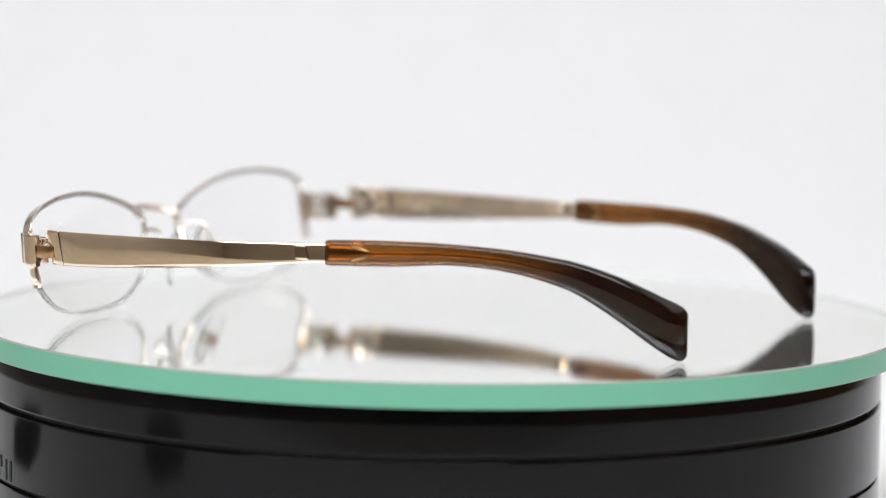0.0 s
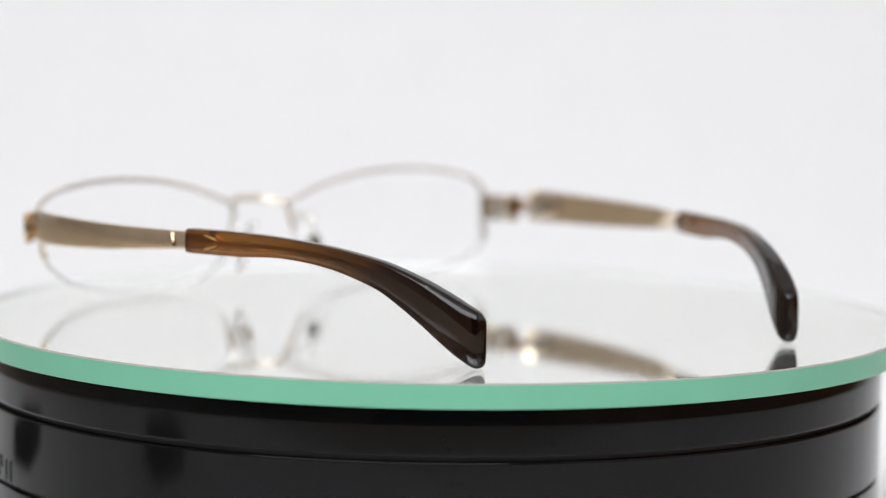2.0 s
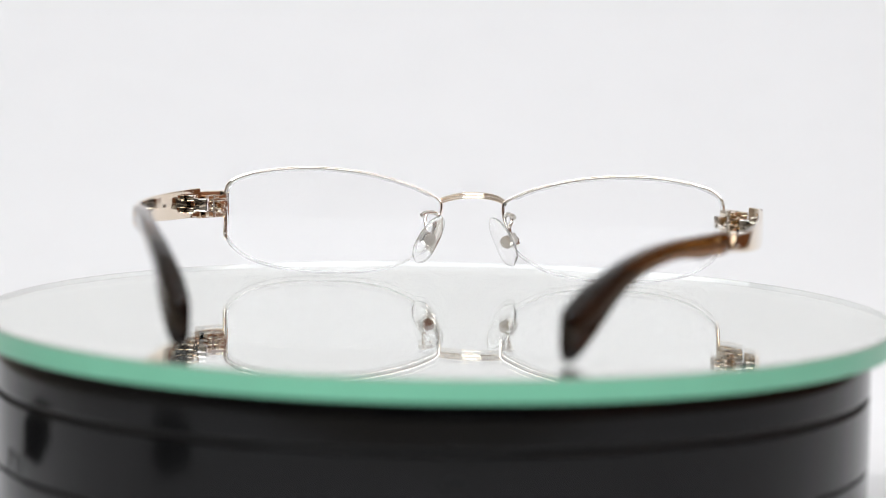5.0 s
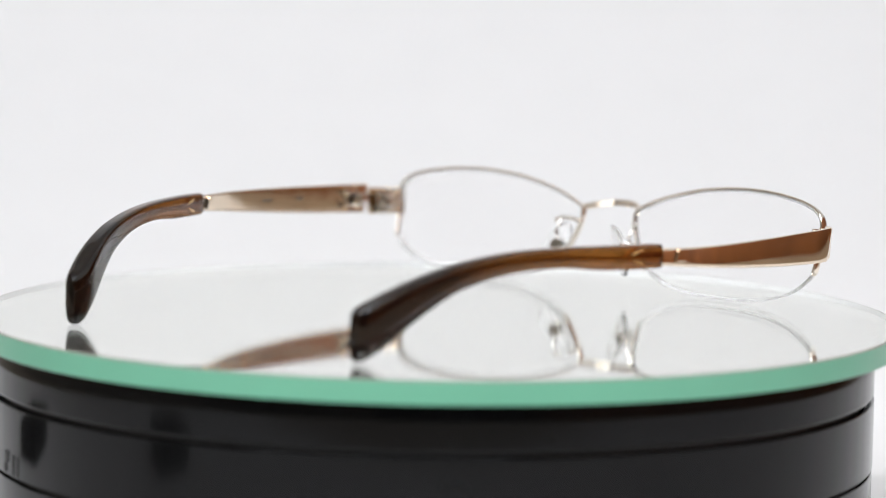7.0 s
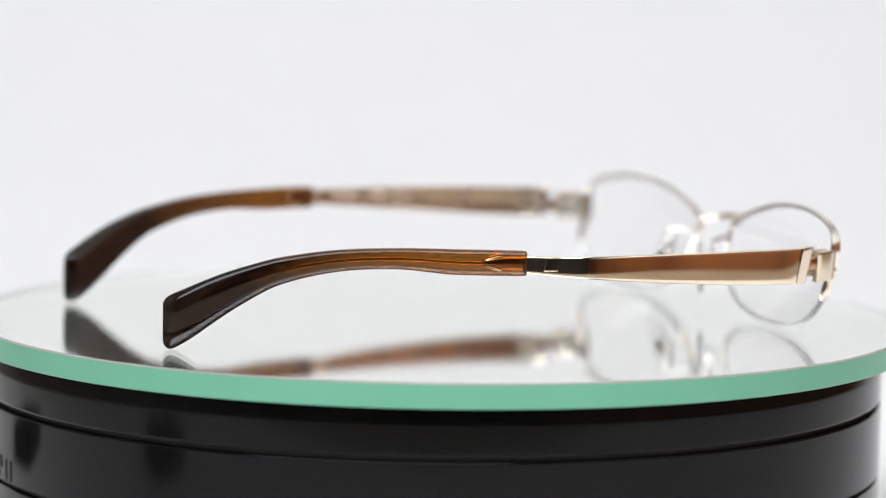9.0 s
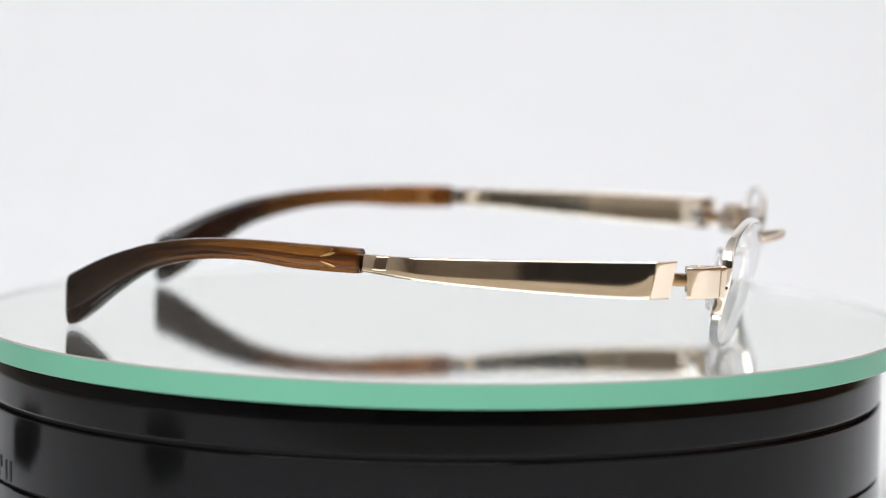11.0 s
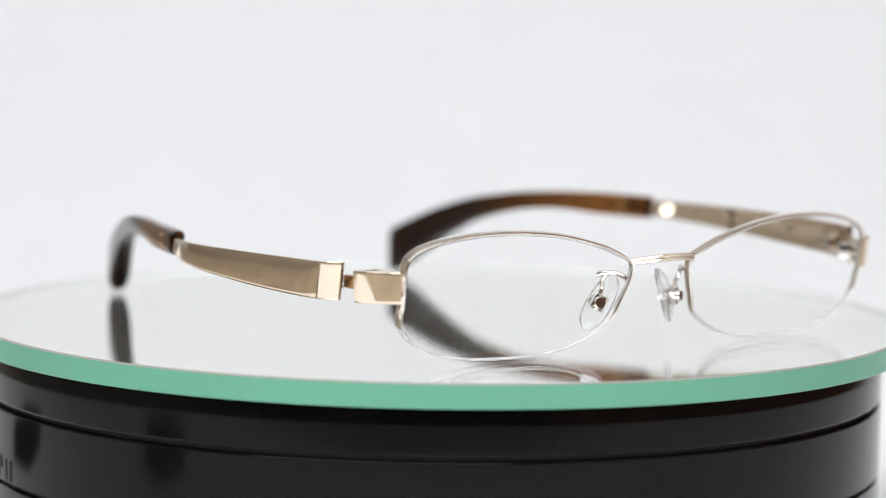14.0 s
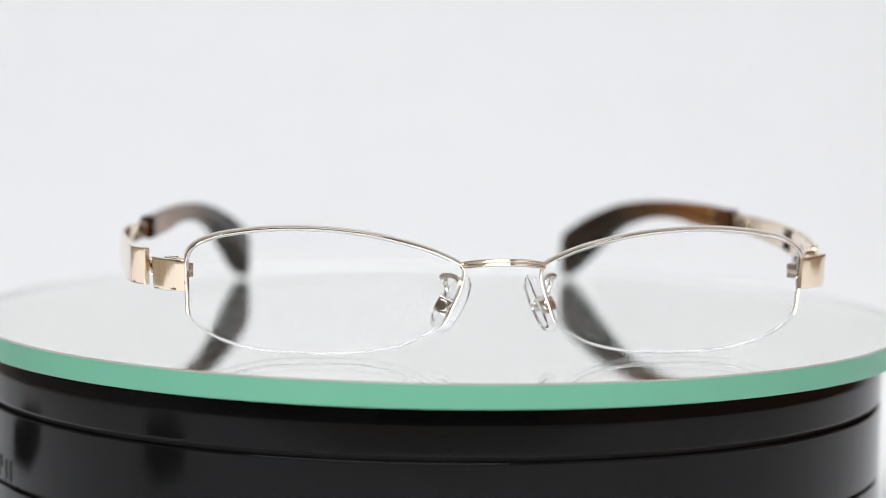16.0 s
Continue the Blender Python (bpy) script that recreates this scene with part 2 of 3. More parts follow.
def setting():
    # white paper sweep over the table and up behind it
    prof = [(-290, 0), (300, 0)]
    for k in range(1, 25):
        a = math.pi / 2 * k / 24
        prof.append((300 + 750 * math.sin(a), 620 * (1 - math.cos(a))))
    prof.append((1050, 1180))
    back = [(y + 2 * (z > 100), z - 2 * (z < 400)) for y, z in prof]
    bm = bmesh.new()
    loop = prof + back[::-1]
    loft([[mm(x, y, z + TABLE) for y, z in loop] for x in (-340, -90, 150, 430)], bm=bm)
    tagged(part("backdrop", bm, PAPER, sharp=60), "seamless white paper sweep behind the turntable", "backdrop", kind="structure")
    t = tagged(new("table"), "plain wooden table under the white paper", "table")
    part("tabletop", block((-170, 190, TABLE - 18), (1, 0, 0), (0, 1, 0), (0, 0, 1), 860, 900, 12, 3), TABLE_WOOD, t)
    for x in (-970, 630):
        for y in (-650, 1020):
            part("leg", block((x, y, -420), (1, 0, 0), (0, 1, 0), (0, 0, 1), 30, 30, 340, 3), TABLE_WOOD, t)

    # unseen black blocks, added to mirror as dark blotches in the glossy base
    for x, y in ((-214, 20), (-210, -148)):
        clip = tagged(new("reflected_block"), "low black block added out of view, mirrored in the turntable base", "clip", "clips on the paper")
        clip.location = mm(x, y, TABLE)
        part("block_main", block((0, 0, 5.2), (1, 0, 0), (0, 1, 0), (0, 0, 1), 20, 15, 5.2, 2.0), BLACK_MATT, clip)
        part("block_end", block((-22, 0, 3), (1, 0, 0), (0, 1, 0), (0, 0, 1), 2.5, 11, 2.9, 1), BLACK_MATT, clip)

    def slab(name, c, h, mat, label):
        tagged(part(name, block(c, (1, 0, 0), (0, 1, 0), (0, 0, 1), *h, 1), mat), label, name.split("_")[0], kind="structure")
    slab("floor", (-400, -300, -780), (1200, 1600, 20), FLOOR, "plain dark boarded floor")
    slab("ceiling", (-400, -300, 1300), (1200, 1600, 20), CEILING, "plain white ceiling")
    slab("wall_west", (-1500, -300, 260), (20, 1480, 1018), WALL_GREY, "plain beige grey wall")
    slab("wall_east", (760, -300, 260), (20, 1480, 1018), CEILING, "plain white wall")
    tagged(part("trim", block((728, -300, -240), (1, 0, 0), (0, 1, 0), (0, 0, 1), 10, 1478, 516, 2), WOOD), "brown wooden panelling on the wall", "trim", kind="structure")
    slab("wall_south", (-380, -1780, 260), (1098, 20, 1018), WALL_GREY, "plain beige grey wall")
    tagged(part("trim", block((150, -1750, 230), (1, 0, 0), (0, 1, 0), (0, 0, 1), 550, 8, 988, 3), WALL_DARK), "plain dark panel on the wall", "trim", kind="structure")
    slab("wall_north", (-380, 1180, 260), (1098, 20, 1018), CEILING, "plain white wall")


setting()

# ---------------------------------------------------------------- turntable
RB = 100.2


def turntable():
    base = tagged(new("turntable_base"), "glossy black plastic round turntable base on white paper", "turntable")
    base.location = mm(-1.3, 0, TABLE)
    dz = -TABLE
    up = lambda rows: [(r, z + dz) for r, z in rows]
    # the upper ring leans in a little towards the plate
    part("upper_ring", lathe(up([(0, -5.2), (RB - 0.6, -5.2), (RB - 0.46, -5.4), (RB - 0.43, -5.6), (RB - 0.05, -8.4), (RB - 0.02, -8.7), (RB, -9.1), (RB, -9.4), (RB, -14.4), (RB, -14.6), (RB - 0.15, -14.9), (RB - 0.5, -15.0), (0, -15.0)])), BLACK, base)
    part("groove", lathe(up([(0, -15.0), (RB - 1.7, -15.0), (RB - 1.7, -16.1), (0, -16.1)])), BLACK_MATT, base)
    part("body", lathe(up([(0, -16.1), (RB - 0.3, -16.1), (RB, -16.2), (RB + 0.1, -16.4), (RB + 0.1, -16.55), (RB + 0.1, -31.1), (RB + 0.1, -31.25), (RB - 0.1, -31.45), (RB - 0.4, -31.5), (0, -31.5)])), BLACK, base)
    part("seam", lathe(up([(0, -31.5), (RB - 0.9, -31.5), (RB - 0.9, -32.1), (0, -32.1)])), BLACK_MATT, base)
    part("foot", lathe(up([(0, -32.1), (RB - 0.4, -32.1), (RB - 0.05, -32.25), (RB, -32.5), (RB, -32.7), (RB, -47.5), (RB - 1.3, -50.0), (0, -50.0)])), BLACK, base)
    # plain bars in place of the maker's mark
    for a, w, z0, z1 in ((-151.3, 0.6, -26.4, -30.8), (-152.8, 0.5, -26.4, -30.8), (-155.2, 1.3, -26.0, -28.5), (-155.8, 0.9, -28.7, -30.7)):
        ca, sa = math.cos(radians(a)), math.sin(radians(a))
        c = ((RB + 0.12) * ca, (RB + 0.12) * sa, (z0 + z1) / 2 + dz)
        part("mark_bar", block(c, (-sa, ca, 0), (ca, sa, 0), (0, 0, 1), w, 0.12, (z0 - z1) / 2, 0.05), BLACK_MATT, base)
    return base


turntable()
RP = 104.2


def mirror_plate():
    pl = tagged(new("mirror_plate"), "round silvered mirror plate of thick green-edged glass on the turntable", "mirror")
    part("silvering", lathe([(0, -0.62), (RP - 0.46, -0.62), (RP - 0.46, -5.12), (0, -5.12)], 200), MIRROR, pl, "bright silver layer under the glass")
    glass = part("glass", lathe([(0, -0.02), (RP - 0.46, -0.02)], 200), PLATE_GLASS, pl, "clear glass face of the plate")
    glass.visible_shadow = False
    part("lip", lathe([(RP - 0.44, -0.06), (RP - 0.37, -0.06), (RP - 0.37, -5.10), (RP - 0.44, -5.10), (RP - 0.44, -0.06)], 200), LIP, pl, "pale lip round the glass")
    part("edge", lathe([(RP - 0.35, -0.36), (RP, -0.36), (RP, -4.92), (RP - 0.2, -5.13), (RP - 0.35, -5.13), (RP - 0.35, -0.36)], 200), GREEN, pl, "ground green glass edge")
    part("bevel", lathe([(RP - 0.46, -0.02), (RP - 0.30, -0.02), (RP - 0.005, -0.30), (RP - 0.005, -0.35), (RP - 0.46, -0.05), (RP - 0.46, -0.02)], 200), BEVEL, pl, "narrow ground bevel")
    bm = bmesh.new()
    for k in range(46):
        r, a, d = 100 * math.sqrt(random.random()), random.uniform(0, 6.283), random.choice((0.05, 0.06, 0.08, 0.13))
        ring = [(1, 0), (0.4, 0.9), (-0.6, 0.7), (-1, -0.2), (-0.2, -0.9), (0.7, -0.6)]
        loft([[mm(r * math.cos(a) + d * c * q, r * math.sin(a) + d * e * q, z) for c, e in ring] for z, q in ((-0.02, 1.0), (d - 0.02, 0.5))], bm=bm)
    tagged(part("dust", bm, PAPER, pl, "fine white dust specks"), kind="stuff")
    return pl


plate = mirror_plate()

# ---------------------------------------------------------------- eyeglasses
MID = -4.2          # the frame's middle line, off the turntable's axis
OUTLINE = [(11.6, 7.1), (9.8, 11.0), (8.4, 14.6), (7.9, 17.0), (8.3, 18.9), (10.8, 20.5), (16.3, 22.75), (24.8, 24.95), (31.4, 25.95),
           (38.6, 26.45), (46.7, 26.3), (54.5, 25.3), (59.2, 24.05), (61.9, 22.4), (63.0, 20.2), (62.95, 16.9), (62.6, 12.8), (62.1, 8.4),
           (58.8, 5.0), (54.2, 2.7), (47.5, 1.15), (41.0, 0.6), (34.0, 0.5), (27.2, 0.85), (20.5, 2.1), (15.6, 4.2)]
RIM_SPANS = 17


def lens_y(u, z, side):
    s = (u - 8.3) / 52
    return 71.0 - 3.94 * s + 7.26 * s * (1 - s) + 0.2524 * (z - 18) - (0.0153 if z > 14 else 0.005) * (z - 14) ** 2 + (0.0362 if side > 0 else -0.020) * u


def front(side, glasses):
    X = lambda u: MID + side * u - 0.6 * max(0.0, 1 - u / 40)
    line = spline(OUTLINE, 8, True)
    n = len(line)
    out = []
    for i in range(n):
        d = line[(i + 1) % n] - line[i - 1]
        d = d / np.linalg.norm(d)
        out.append(np.array((-d[1], d[0])))
    # lens: two curved faces and an edge
    bm = bmesh.new()
    cu, cz = 35.0, 13.0
    rows = []
    for off, back in ((0.35, 0.0), (0.35, 1.4)):
        face = []
        for s in (1.0, 0.985, 0.85, 0.65, 0.45, 0.22):
            ring = []
            for (u, z), (ou, oz) in zip(line, out):
                u1, z1 = u - ou * off, z - oz * off
                u1, z1 = cu + (u1 - cu) * s, cz + (z1 - cz) * s
                ring.append(bm.verts.new(mm(X(u1), lens_y(u1, z1, side) + 0.5 - back, z1)))
            face.append(ring)
        for a, b in zip(face, face[1:]):
            for k in range(n):
                bm.faces.new((a[k], a[(k + 1) % n], b[(k + 1) % n], b[k]))
        c = bm.verts.new(mm(X(cu), lens_y(cu, cz, side) + 0.5 - back, cz))
        for k in range(n):
            bm.faces.new((face[-1][k], face[-1][(k + 1) % n], c))
        rows.append(face[0])
    for k in range(n):
        bm.faces.new((rows[0][k], rows[0][(k + 1) % n], rows[1][(k + 1) % n], rows[1][k]))
    bm.faces.ensure_lookup_table()
    for f in bm.faces[-n:]:
        f.material_index = 1
    lens = part("lens", bm, LENS, glasses, "clear half-rimless spectacle lens")
    lens.data.materials.append(CORD)
    lens.visible_shadow = False
    # metal half rim
    last = RIM_SPANS * 8
    rings = []
    for i in range(0, last + 1):
        (u, z), (ou, oz) = line[i], out[i]
        y = lens_y(u, z, side) - 0.2
        k = 0.75 if i in (0, last) else 1.0
        deep = 0.85 + 0.3 * min(1.0, max(0.0, (i - 88) / 24))
        ring = []
        for a, b in oval(14, 3.0):
            ring.append(mm(X(u + ou * (0.08 + 0.31 * a * k)), y + 0.96 * deep * b * k, z + oz * (0.08 + 0.31 * a * k) - 0.27 * deep * b * k))
        rings.append(ring)
    part("rim", loft(rings), GOLD_RIM, glasses, "pale gold half rim")
    # white liner in the groove of the rim
    rings = []
    for i in range(40, 15 * 8):
        (u, z), (ou, oz) = line[i], out[i]
        rings.append([mm(X(u - ou * (0.50 + 0.24 * a)), lens_y(u, z, side) - 0.15 + 0.5 * b, z - oz * (0.50 + 0.24 * a)) for a, b in oval(8, 2.4)])
    part("rim_liner", loft(rings), CORD, glasses, "white nylon rim liner")
    # nylon cord under the lens
    rings = []
    for i in range(last - 2, n + 3):
        (u, z), (ou, oz) = line[i % n], out[i % n]
        rings.append([mm(X(u + ou * (0.05 + 0.24 * a)), lens_y(u, z, side) - 0.2 + 0.8 * b, z + oz * (0.05 + 0.24 * a)) for a, b in oval(10, 2.6)])
    part("lens_cord", loft(rings), CORD, glasses, "clear nylon cord")
    # end piece, folded back towards the hinge, with a narrow raised strip beside the rim
    back = 1.6 if side > 0 else -0.7
    path = [np.array(p) for p in ((63.1, 65.6), (64.4, 65.0), (64.6, 64.9), (66.7, 63.1), (66.9, 62.9), (68.4, 60.5), (68.6, 60.0), (68.7, 59.2))]

    def folded(path, z0, z1, thick, proud):
        rings = []
        for i, q in enumerate(path):
            d = path[min(i + 1, len(path) - 1)] - path[max(i - 1, 0)]
            d = d / np.linalg.norm(d)
            nx, ny = d[1], -d[0]
            ring = []
            for a, b in oval(24, 14):
                o = thick * a - proud + 0.22 * b
                ring.append(mm(X(q[0] - nx * o), q[1] + back - ny * o, (z0 + z1) / 2 + b * (z1 - z0) / 2))
            rings.append(ring)
        return loft(rings)
    end = part("end_piece", folded(path, 13.1 if side > 0 else 13.7, 19.5 if side > 0 else 20.4, 0.7, -0.1), GOLD_SATIN, glasses, "polished gold end piece", sharp=14)
    strip = [np.array(p) for p in ((62.5, 66.1), (63.0, 65.75), (64.1, 65.2), (64.5, 64.95))]
    part("end_strip", folded(strip, 13.15 if side > 0 else 13.75, 19.3 if side > 0 else 20.2, 0.62, -0.36), GOLD_SATIN, end, "narrow raised strip beside the rim", sharp=14)
    # hinge: knuckle in the gap, a box and screws behind the end piece
    part("hinge_knuckle", block((X(68.4), 57.9 + back, 17.0), (side, 0, 0), (0, 1, 0), (0, 0, 1), 0.85, 2.6, 1.3, 0.3), KNUCKLE, glasses, "brass hinge knuckle")
    ax = Vector((side * 0.55, -0.83, 0)).normalized()
    ay = Vector((side * 0.83, 0.55, 0)).normalized()
    for zc, hz in ((18.8, 0.75), (16.8, 0.55), (14.9, 0.75)):
        part("hinge_leaf", block((X(64.8), 61.4 + back, zc), ax, ay, (0, 0, 1), 2.9, 0.95, hz, 0.25), GOLD, glasses)
    part("hinge_box", block((X(63.4), 60.4 + back, 16.9), ax, ay, (0, 0, 1), 1.1, 1.9, 1.5, 0.3), SILVER, glasses, "small steel hinge box")
    part("hinge_screw", tube([(X(65.0), 60.3 + back, 14.0), (X(65.0), 60.3 + back, 19.7)], 0.7, 12), SILVER, glasses, "steel hinge screw")
    # thicker stub where the rim ends under the end piece
    rings = []
    for i in range(last - 13, last + 1):
        (u, z), (ou, oz) = line[i], out[i]
        k = 0.7 if i in (last - 13, last) else 1.0
        rings.append([mm(X(u + ou * (0.16 + 0.44 * a * k)), lens_y(u, z, side) - 0.2 + 1.0 * b * k, z + oz * (0.16 + 0.44 * a * k)) for a, b in oval(14, 3.2)])
    part("rim_stub", loft(rings), GOLD, glasses, "thick gold stub of the rim")
    # nose pad, its arm and its box
    lag = side * 0.5
    top, low = Vector((6.4, 63.4 + lag, 15.9)), Vector((12.5, 61.2 + lag, 4.3))
    ctr = (top + low) / 2
    axis = (low - top).normalized()
    face = Vector((0.28, 0.91, 0.29))
    face = (face - axis * face.dot(axis)).normalized()
    wide = axis.cross(face)
    L = (low - top).length / 2
    rings = []
    for k in range(13):
        s = -1 + 2 * k / 12
        w = max(0.12, math.sqrt(max(0, 1 - abs(s) ** 2.6)))
        wid = (2.75 + 0.3 * s) * w
        c = ctr + axis * (L * s) - face * (0.7 * s * s)
        ring = []
        for a, b in oval(14, 2.3):
            p = c + wide * (a * wid) + face * (b * 0.75 * (0.35 + 0.65 * w))
            ring.append(mm(X(p.x), p.y, p.z))
        rings.append(ring)
    pad = part("nose_pad", loft(rings), PAD, glasses, "clear silicone nose pad")
    box = ctr + face * 1.5 + Vector((1.0 if side > 0 else 0.0, 0, 0))
    part("pad_box", block((X(box.x), box.y, box.z), (side * face.x, face.y, face.z), (side * wide.x, wide.y, wide.z), (side * axis.x, axis.y, axis.z), 1.1, 1.45, 1.65, 0.3), SILVER, pad, "tiny steel pad box")
    part("pad_screw", tube([(X((box + face * k).x), (box + face * k).y, (box + face * k).z) for k in (-2.6, -2.4, 0.2, 1.5, 1.9)], lambda q: 1.55 - 0.45 * q, 12), SILVER, pad, "tiny steel pad screw")
    # a stout bar back from the rim with a rounded end, and a strut from it down to the pad box
    bar = spline([(8.6, lens_y(8.4, 15.4, side) - 0.3, 15.4), (9.2, 67.8 + lag, 16.3), (10.5, 65.9 + lag, 16.5), (11.3, 64.7 + lag, 16.3), (11.7, 64.0 + lag, 15.9)], 5)
    pad_arm = part("pad_arm", tube([(X(p[0]), p[1], p[2]) for p in bar], lambda q: 0.55 if q < 0.9 else 0.55 + 3.0 * (q - 0.9) * (1.0 - q) * 4, 12), SILVER, glasses, "stout bent steel pad arm")
    strut = spline([(10.7, 65.5 + lag, 16.3), (10.9, 64.6 + lag, 14.8), (10.5, 63.9 + lag, 13.0), (box.x + 0.4, box.y + 0.2, box.z + 0.3)], 5)
    part("strut", tube([(X(p[0]), p[1], p[2]) for p in strut], 0.45, 10), SILVER, pad_arm, "thin steel strut")


# top and bottom height of the acetate tip and of the metal arm, and the tip's half thickness, along the arm
TIP_TOP = [(0, 22.0), (-20.7, 22.3), (-32.1, 22.2), (-43.5, 21.45), (-53.8, 19.6), (-59, 18.0), (-64.2, 16.05), (-69, 13.85), (-72.1, 12.3), (-74.2, 11.3), (-75.2, 10.5), (-75.7, 9.6)]
TIP_LOW = [(0, 16.9), (-20.7, 17.1), (-32.1, 17.9), (-43.5, 16.95), (-53.8, 14.0), (-59, 11.0), (-64.2, 7.25), (-69, 3.35), (-72.1, 1.1), (-74.2, 0.05), (-75.2, 0.4), (-75.7, 1.2)]
TIP_HALF = [(0, 1.78), (-20.7, 1.62), (-41.5, 1.62), (-57, 1.95), (-67.3, 2.55), (-72.5, 2.55), (-74.1, 2.2), (-75, 1.6), (-75.7, 0.6)]


def temple(side, plan, sleeve, lift, shift, front_y, glasses):
    X = lambda y: curve1(plan, y)
    rise = lambda y: lift * min(1.0, max(0.0, (y + 66) / 47)) * (1 - 0.45 * min(1.0, max(0.0, y / 57)))

    crown = lambda y: 0.55 * math.exp(-((y + 62) / 12) ** 2) if side < 0 else 0.0

    def ring(y, z0, z1, half, power, n=18, bulge=0.0, twist=0.0, wave=0.0, shear=0.0):
        x, dx = X(y), (X(y + 0.5) - X(y - 0.5))
        nrm = Vector((1, -dx, 0)).normalized() * side
        out = []
        for a, b in oval(n, power):
            off = half * a + (bulge * (1 - b * b) if a > 0 else -wave * (math.sin(y * 1.1 + b * 1.7) + 0.7 * math.sin(y * 0.47 - b))) + twist * b
            out.append(mm(x + nrm.x * off, y + nrm.y * off + shear * b, (z0 + z1) / 2 + b * (z1 - z0) / 2 + rise(y)))
        return out

    hz = lambda y: (curve1([(57, 13.75), (43.5, 14.1), (31, 14.7), (13.5, 15.9), (-7, 17.6)], y), curve1([(57, 20.7), (31, 20.85), (-7, 21.0)], y) + (0.3 if side < 0 else 0.012 * max(0.0, y)))
    ys = np.linspace(front_y - 3.7, sleeve - 0.9, 90)
    lean = lambda y: 0.04 * math.sin((y - 10) / 16) - 0.09 
    slant = lambda y: 0.7 * min(1.0, max(0.0, (y - front_y + 12) / 8)) ** 2
    rings = [ring(y, *hz(y), 0.55, 12, 28, 0.13, lean(y), 0.006, slant(y)) for y in ys]
    arm = part("temple", loft(rings), GOLD_SATIN, glasses, "flat tapering polished gold metal temple")
    # facetted front end of the arm
    cap = [(front_y, 0.40), (front_y - 0.15, 0.62), (front_y - 1.2, 0.66), (front_y - 2.4, 0.66), (front_y - 3.45, 0.66), (front_y - 3.6, 0.50)]
    part("front_cap", loft([ring(y, hz(y)[0], hz(y)[1] + 0.03, h, 12, 28, 0.03, 0.10, 0.0, 0.7) for y, h in cap]), GOLD_SATIN, arm, "polished gold front facet")
    # small slanted facet set on the narrow end beside the tip
    rings = [ring(y, 17.95 + c, 20.95 - c, h, 10, 36, 0.0, -0.02, 0.0, 0.4) for y, h, c in ((sleeve + 6.1, 0.45, 0.12), (sleeve + 6.0, 0.64, 0.02), (sleeve + 3.5, 1.24, 0.02), (sleeve + 3.4, 0.45, 0.12))]
    part("neck_facet", loft(rings), GOLD_SATIN, arm, "small slanted polished facet", sharp=40)
    # core seen through the acetate: a flat tongue drawn to a point, then a wire
    def core_h(y):
        d = sleeve - y
        return 1.55 if d < 4.5 else (1.55 - (d - 4.5) / 3.5 * 1.05 if d < 8 else 0.5)
    rings = []
    for y in list(np.linspace(sleeve - 0.8, sleeve - 9, 12)) + list(np.linspace(sleeve - 11, -60, 20)):
        m = 0.5 * (curve1(TIP_TOP, y - shift) + curve1(TIP_LOW, y - shift))
        m = m if y < -20 else m * 0.7 + 19.45 * 0.3
        rings.append(ring(y, m - core_h(y), m + core_h(y), 0.85, 5, 16))
    part("core_wire", loft(rings), CORE, arm, "brass core inside the acetate")
    # on both faces, two gold lines to a point imitate the core's bevel glint
    for out in (1, -1):
        for up in (1, -1):
            pts = []
            for q in np.linspace(0, 1, 7):
                y = sleeve - 8.8 + 3.7 * q
                m = 0.5 * (curve1(TIP_TOP, y - shift) + curve1(TIP_LOW, y - shift)) + rise(y)
                dx = X(y + 0.5) - X(y - 0.5)
                n = Vector((1, -dx, 0)).normalized() * (side * out * 1.55)
                pts.append((X(y) + n.x, y + n.y, m + up * (0.28 + 1.15 * q ** 0.75)))
            part("core_glint_line", tube(pts, lambda q: 0.06 + 0.19 * math.sin(2.6 * q), 8, squash=1.2), CORE_GLINT, arm, "fine gold line added for the glint of the core's bevel")
    # acetate tip
    ys = [sleeve, sleeve - 0.25, sleeve - 1.0, sleeve - 3] + list(np.linspace(sleeve - 6, -62, 26)) + [y + shift for y in list(np.linspace(-63.5, -74.0, 12)) + [-74.6, -75.05, -75.35, -75.6, -75.7]]
    rings = []
    for k, y in enumerate(ys):
        cut = (0.35, 0.08)[k] if k < 2 else 0.0
        rings.append(ring(y, curve1(TIP_LOW, y - shift) + cut, curve1(TIP_TOP, y - shift) - cut + crown(y), curve1(TIP_HALF, y - shift) - cut, 3.0 + 1.4 * min(1.0, max(0.0, (y + 76.6) / 10)), 40))
    part("temple_tip", loft(rings), ACETATE, arm, "glossy brown translucent acetate temple tip")
    # hinge plate inside the front end, and a mark that cannot be read
    x = X(front_y - 5) - side * 1.3
    up = rise(front_y - 5)
    for zc in (18.3, 15.2):
        part("hinge_leaf", block((x, front_y - 5.4, zc + 0.8 + up), (side, 0, 0), (0, 1, 0), (0, 0, 1), 0.9, 2.2, 0.7, 0.25), GOLD, arm)
    part("hinge_block", block((x - side * 2.0, front_y - 3.6, 17.2 + up), (side, 0, 0), (0, 1, 0), (0, 0, 1), 1.7, 1.3, 1.6, 0.3), SILVER, arm, "steel hinge block")
    if side > 0:
        return arm
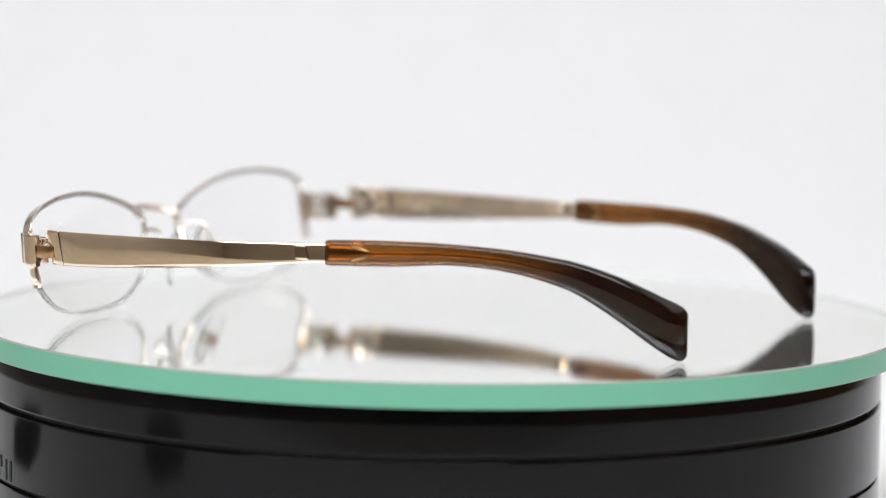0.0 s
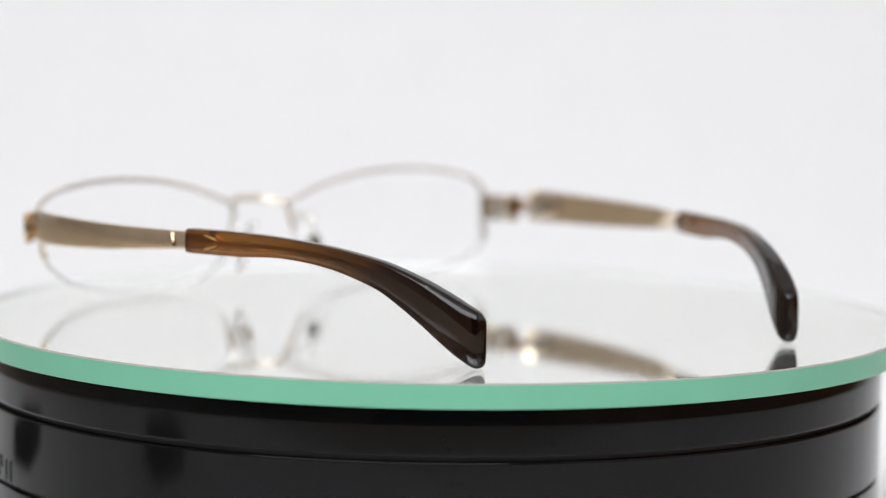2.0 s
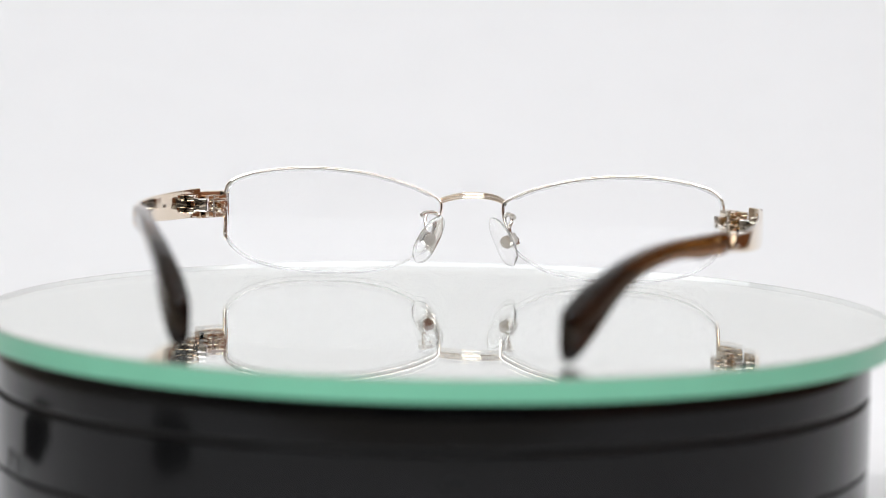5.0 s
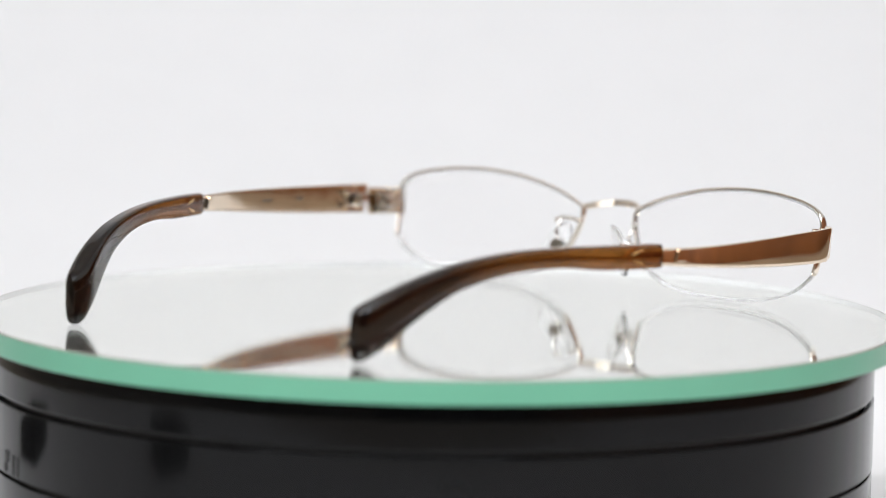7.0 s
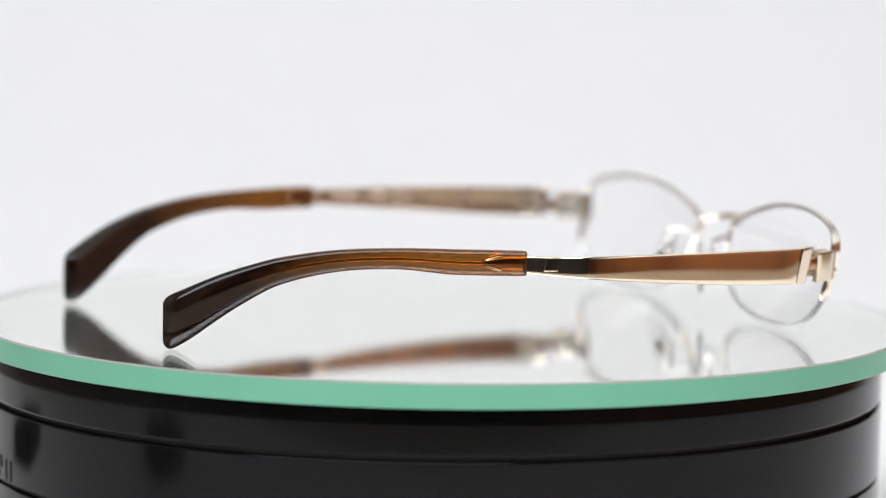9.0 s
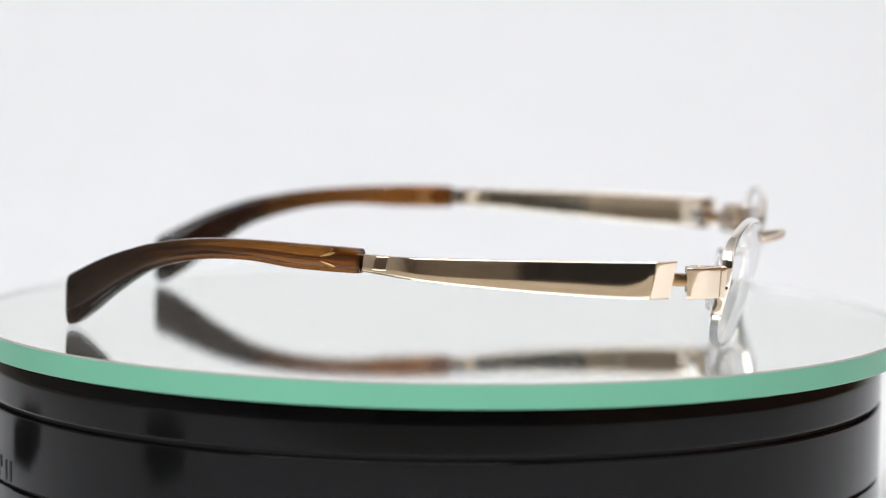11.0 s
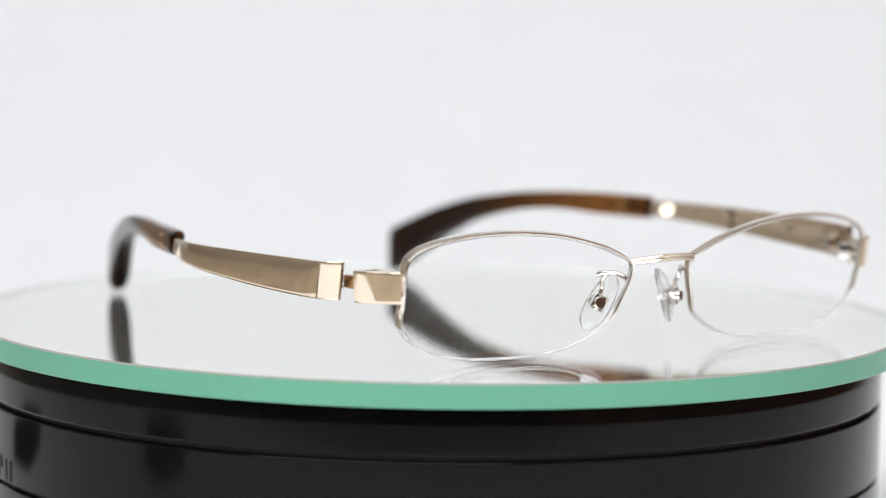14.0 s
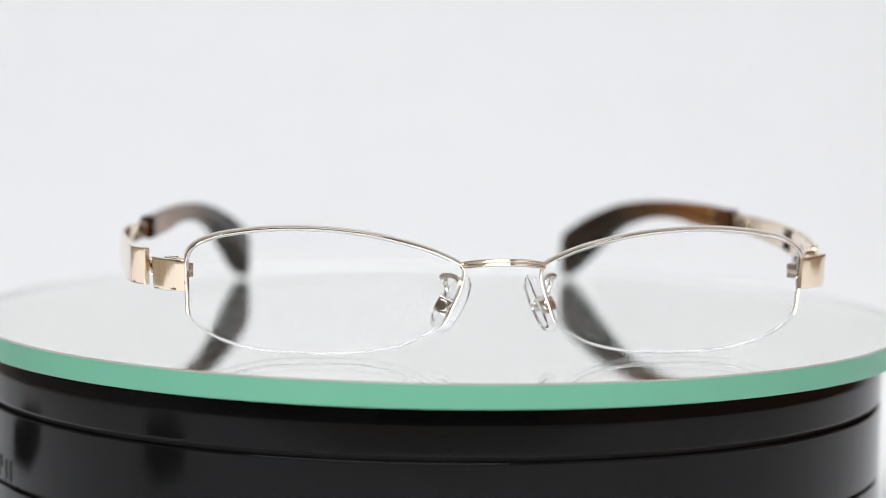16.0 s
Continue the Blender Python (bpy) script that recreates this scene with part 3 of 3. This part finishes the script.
    for y0, y1, h in ((20.0, 24.0, 0.28), (33.0, 35.0, 0.4)):
        yc = (y0 + y1) / 2
        part("engraving_bar", block((X(yc) - side * 0.58, yc, 18.2 + rise(yc)), (side, 0, 0), (0, 1, 0), (0, 0, 1), 0.05, (y1 - y0) / 2, h, 0.02), DARK_PRINT, arm, "small grey engraved mark")
    return arm


def eyeglasses():
    g = tagged(new("eyeglasses"), "half-rim gold eyeglasses with brown acetate tips standing on the mirror plate", "eyeglasses")
    for side in (1, -1):
        front(side, g)
    bm = None
    for dz, dy, r in ((0.42, 0.0, 0.41), (-0.42, -0.2, 0.40)):
        half = ((8.4, 71.0, 18.9, 0.8), (7.5, 72.3, 19.2, 0.95), (5.8, 74.5, 19.65, 1), (3.2, 76.1, 20.05, 1))
        pts = spline([(MID - 0.5 - q, y + dy, z + dz * k) for q, y, z, k in half] + [(MID - 0.5, 76.6 + dy, 20.15 + dz)] + [(MID - 0.5 + q, y + dy, z + dz * k) for q, y, z, k in half[::-1]], 5)
        bm = tube(pts, r, 12, bm)
    part("bridge", bm, GOLD, g, "twin-bar pale gold nose bridge")
    temple(1, [(-77.6, 38.4), (-74.5, 39.7), (-56.9, 47.7), (-39.3, 54.8), (-20.7, 60.9), (-5.2, 65.3), (-2.1, 66.8), (5.2, 69.6), (15.5, 70.8), (31.0, 70.7), (46.6, 69.8), (51.7, 69.3), (55.1, 68.6), (56.5, 67.6), (58.2, 66.0)], -5.2, -0.8, 1.2, 58.0, g)
    temple(-1, [(-79.7, -38.4), (-75.6, -40.4), (-58.0, -49.4), (-39.3, -57.6), (-20.7, -64.4), (-8.8, -68.7), (-3.1, -70.7), (5.2, -73.2), (15.5, -74.9), (31.0, -75.4), (46.6, -74.1), (51.7, -73.2), (54.4, -72.5), (55.7, -71.9), (56.9, -71.2)], -8.4, 1.0, -0.3, 55.6, g)
    return g


glasses = eyeglasses()


# ---------------------------------------------------------------- what moves
def motions():
    rows = []
    for k in range(0, 65):
        t = k * 0.25
        rows.append((t, pose(0, 0, 0, 0, 0, 63.68 - 14.8145 * t)))
    walk(glasses, rows)
    walk(plate, rows)


motions()
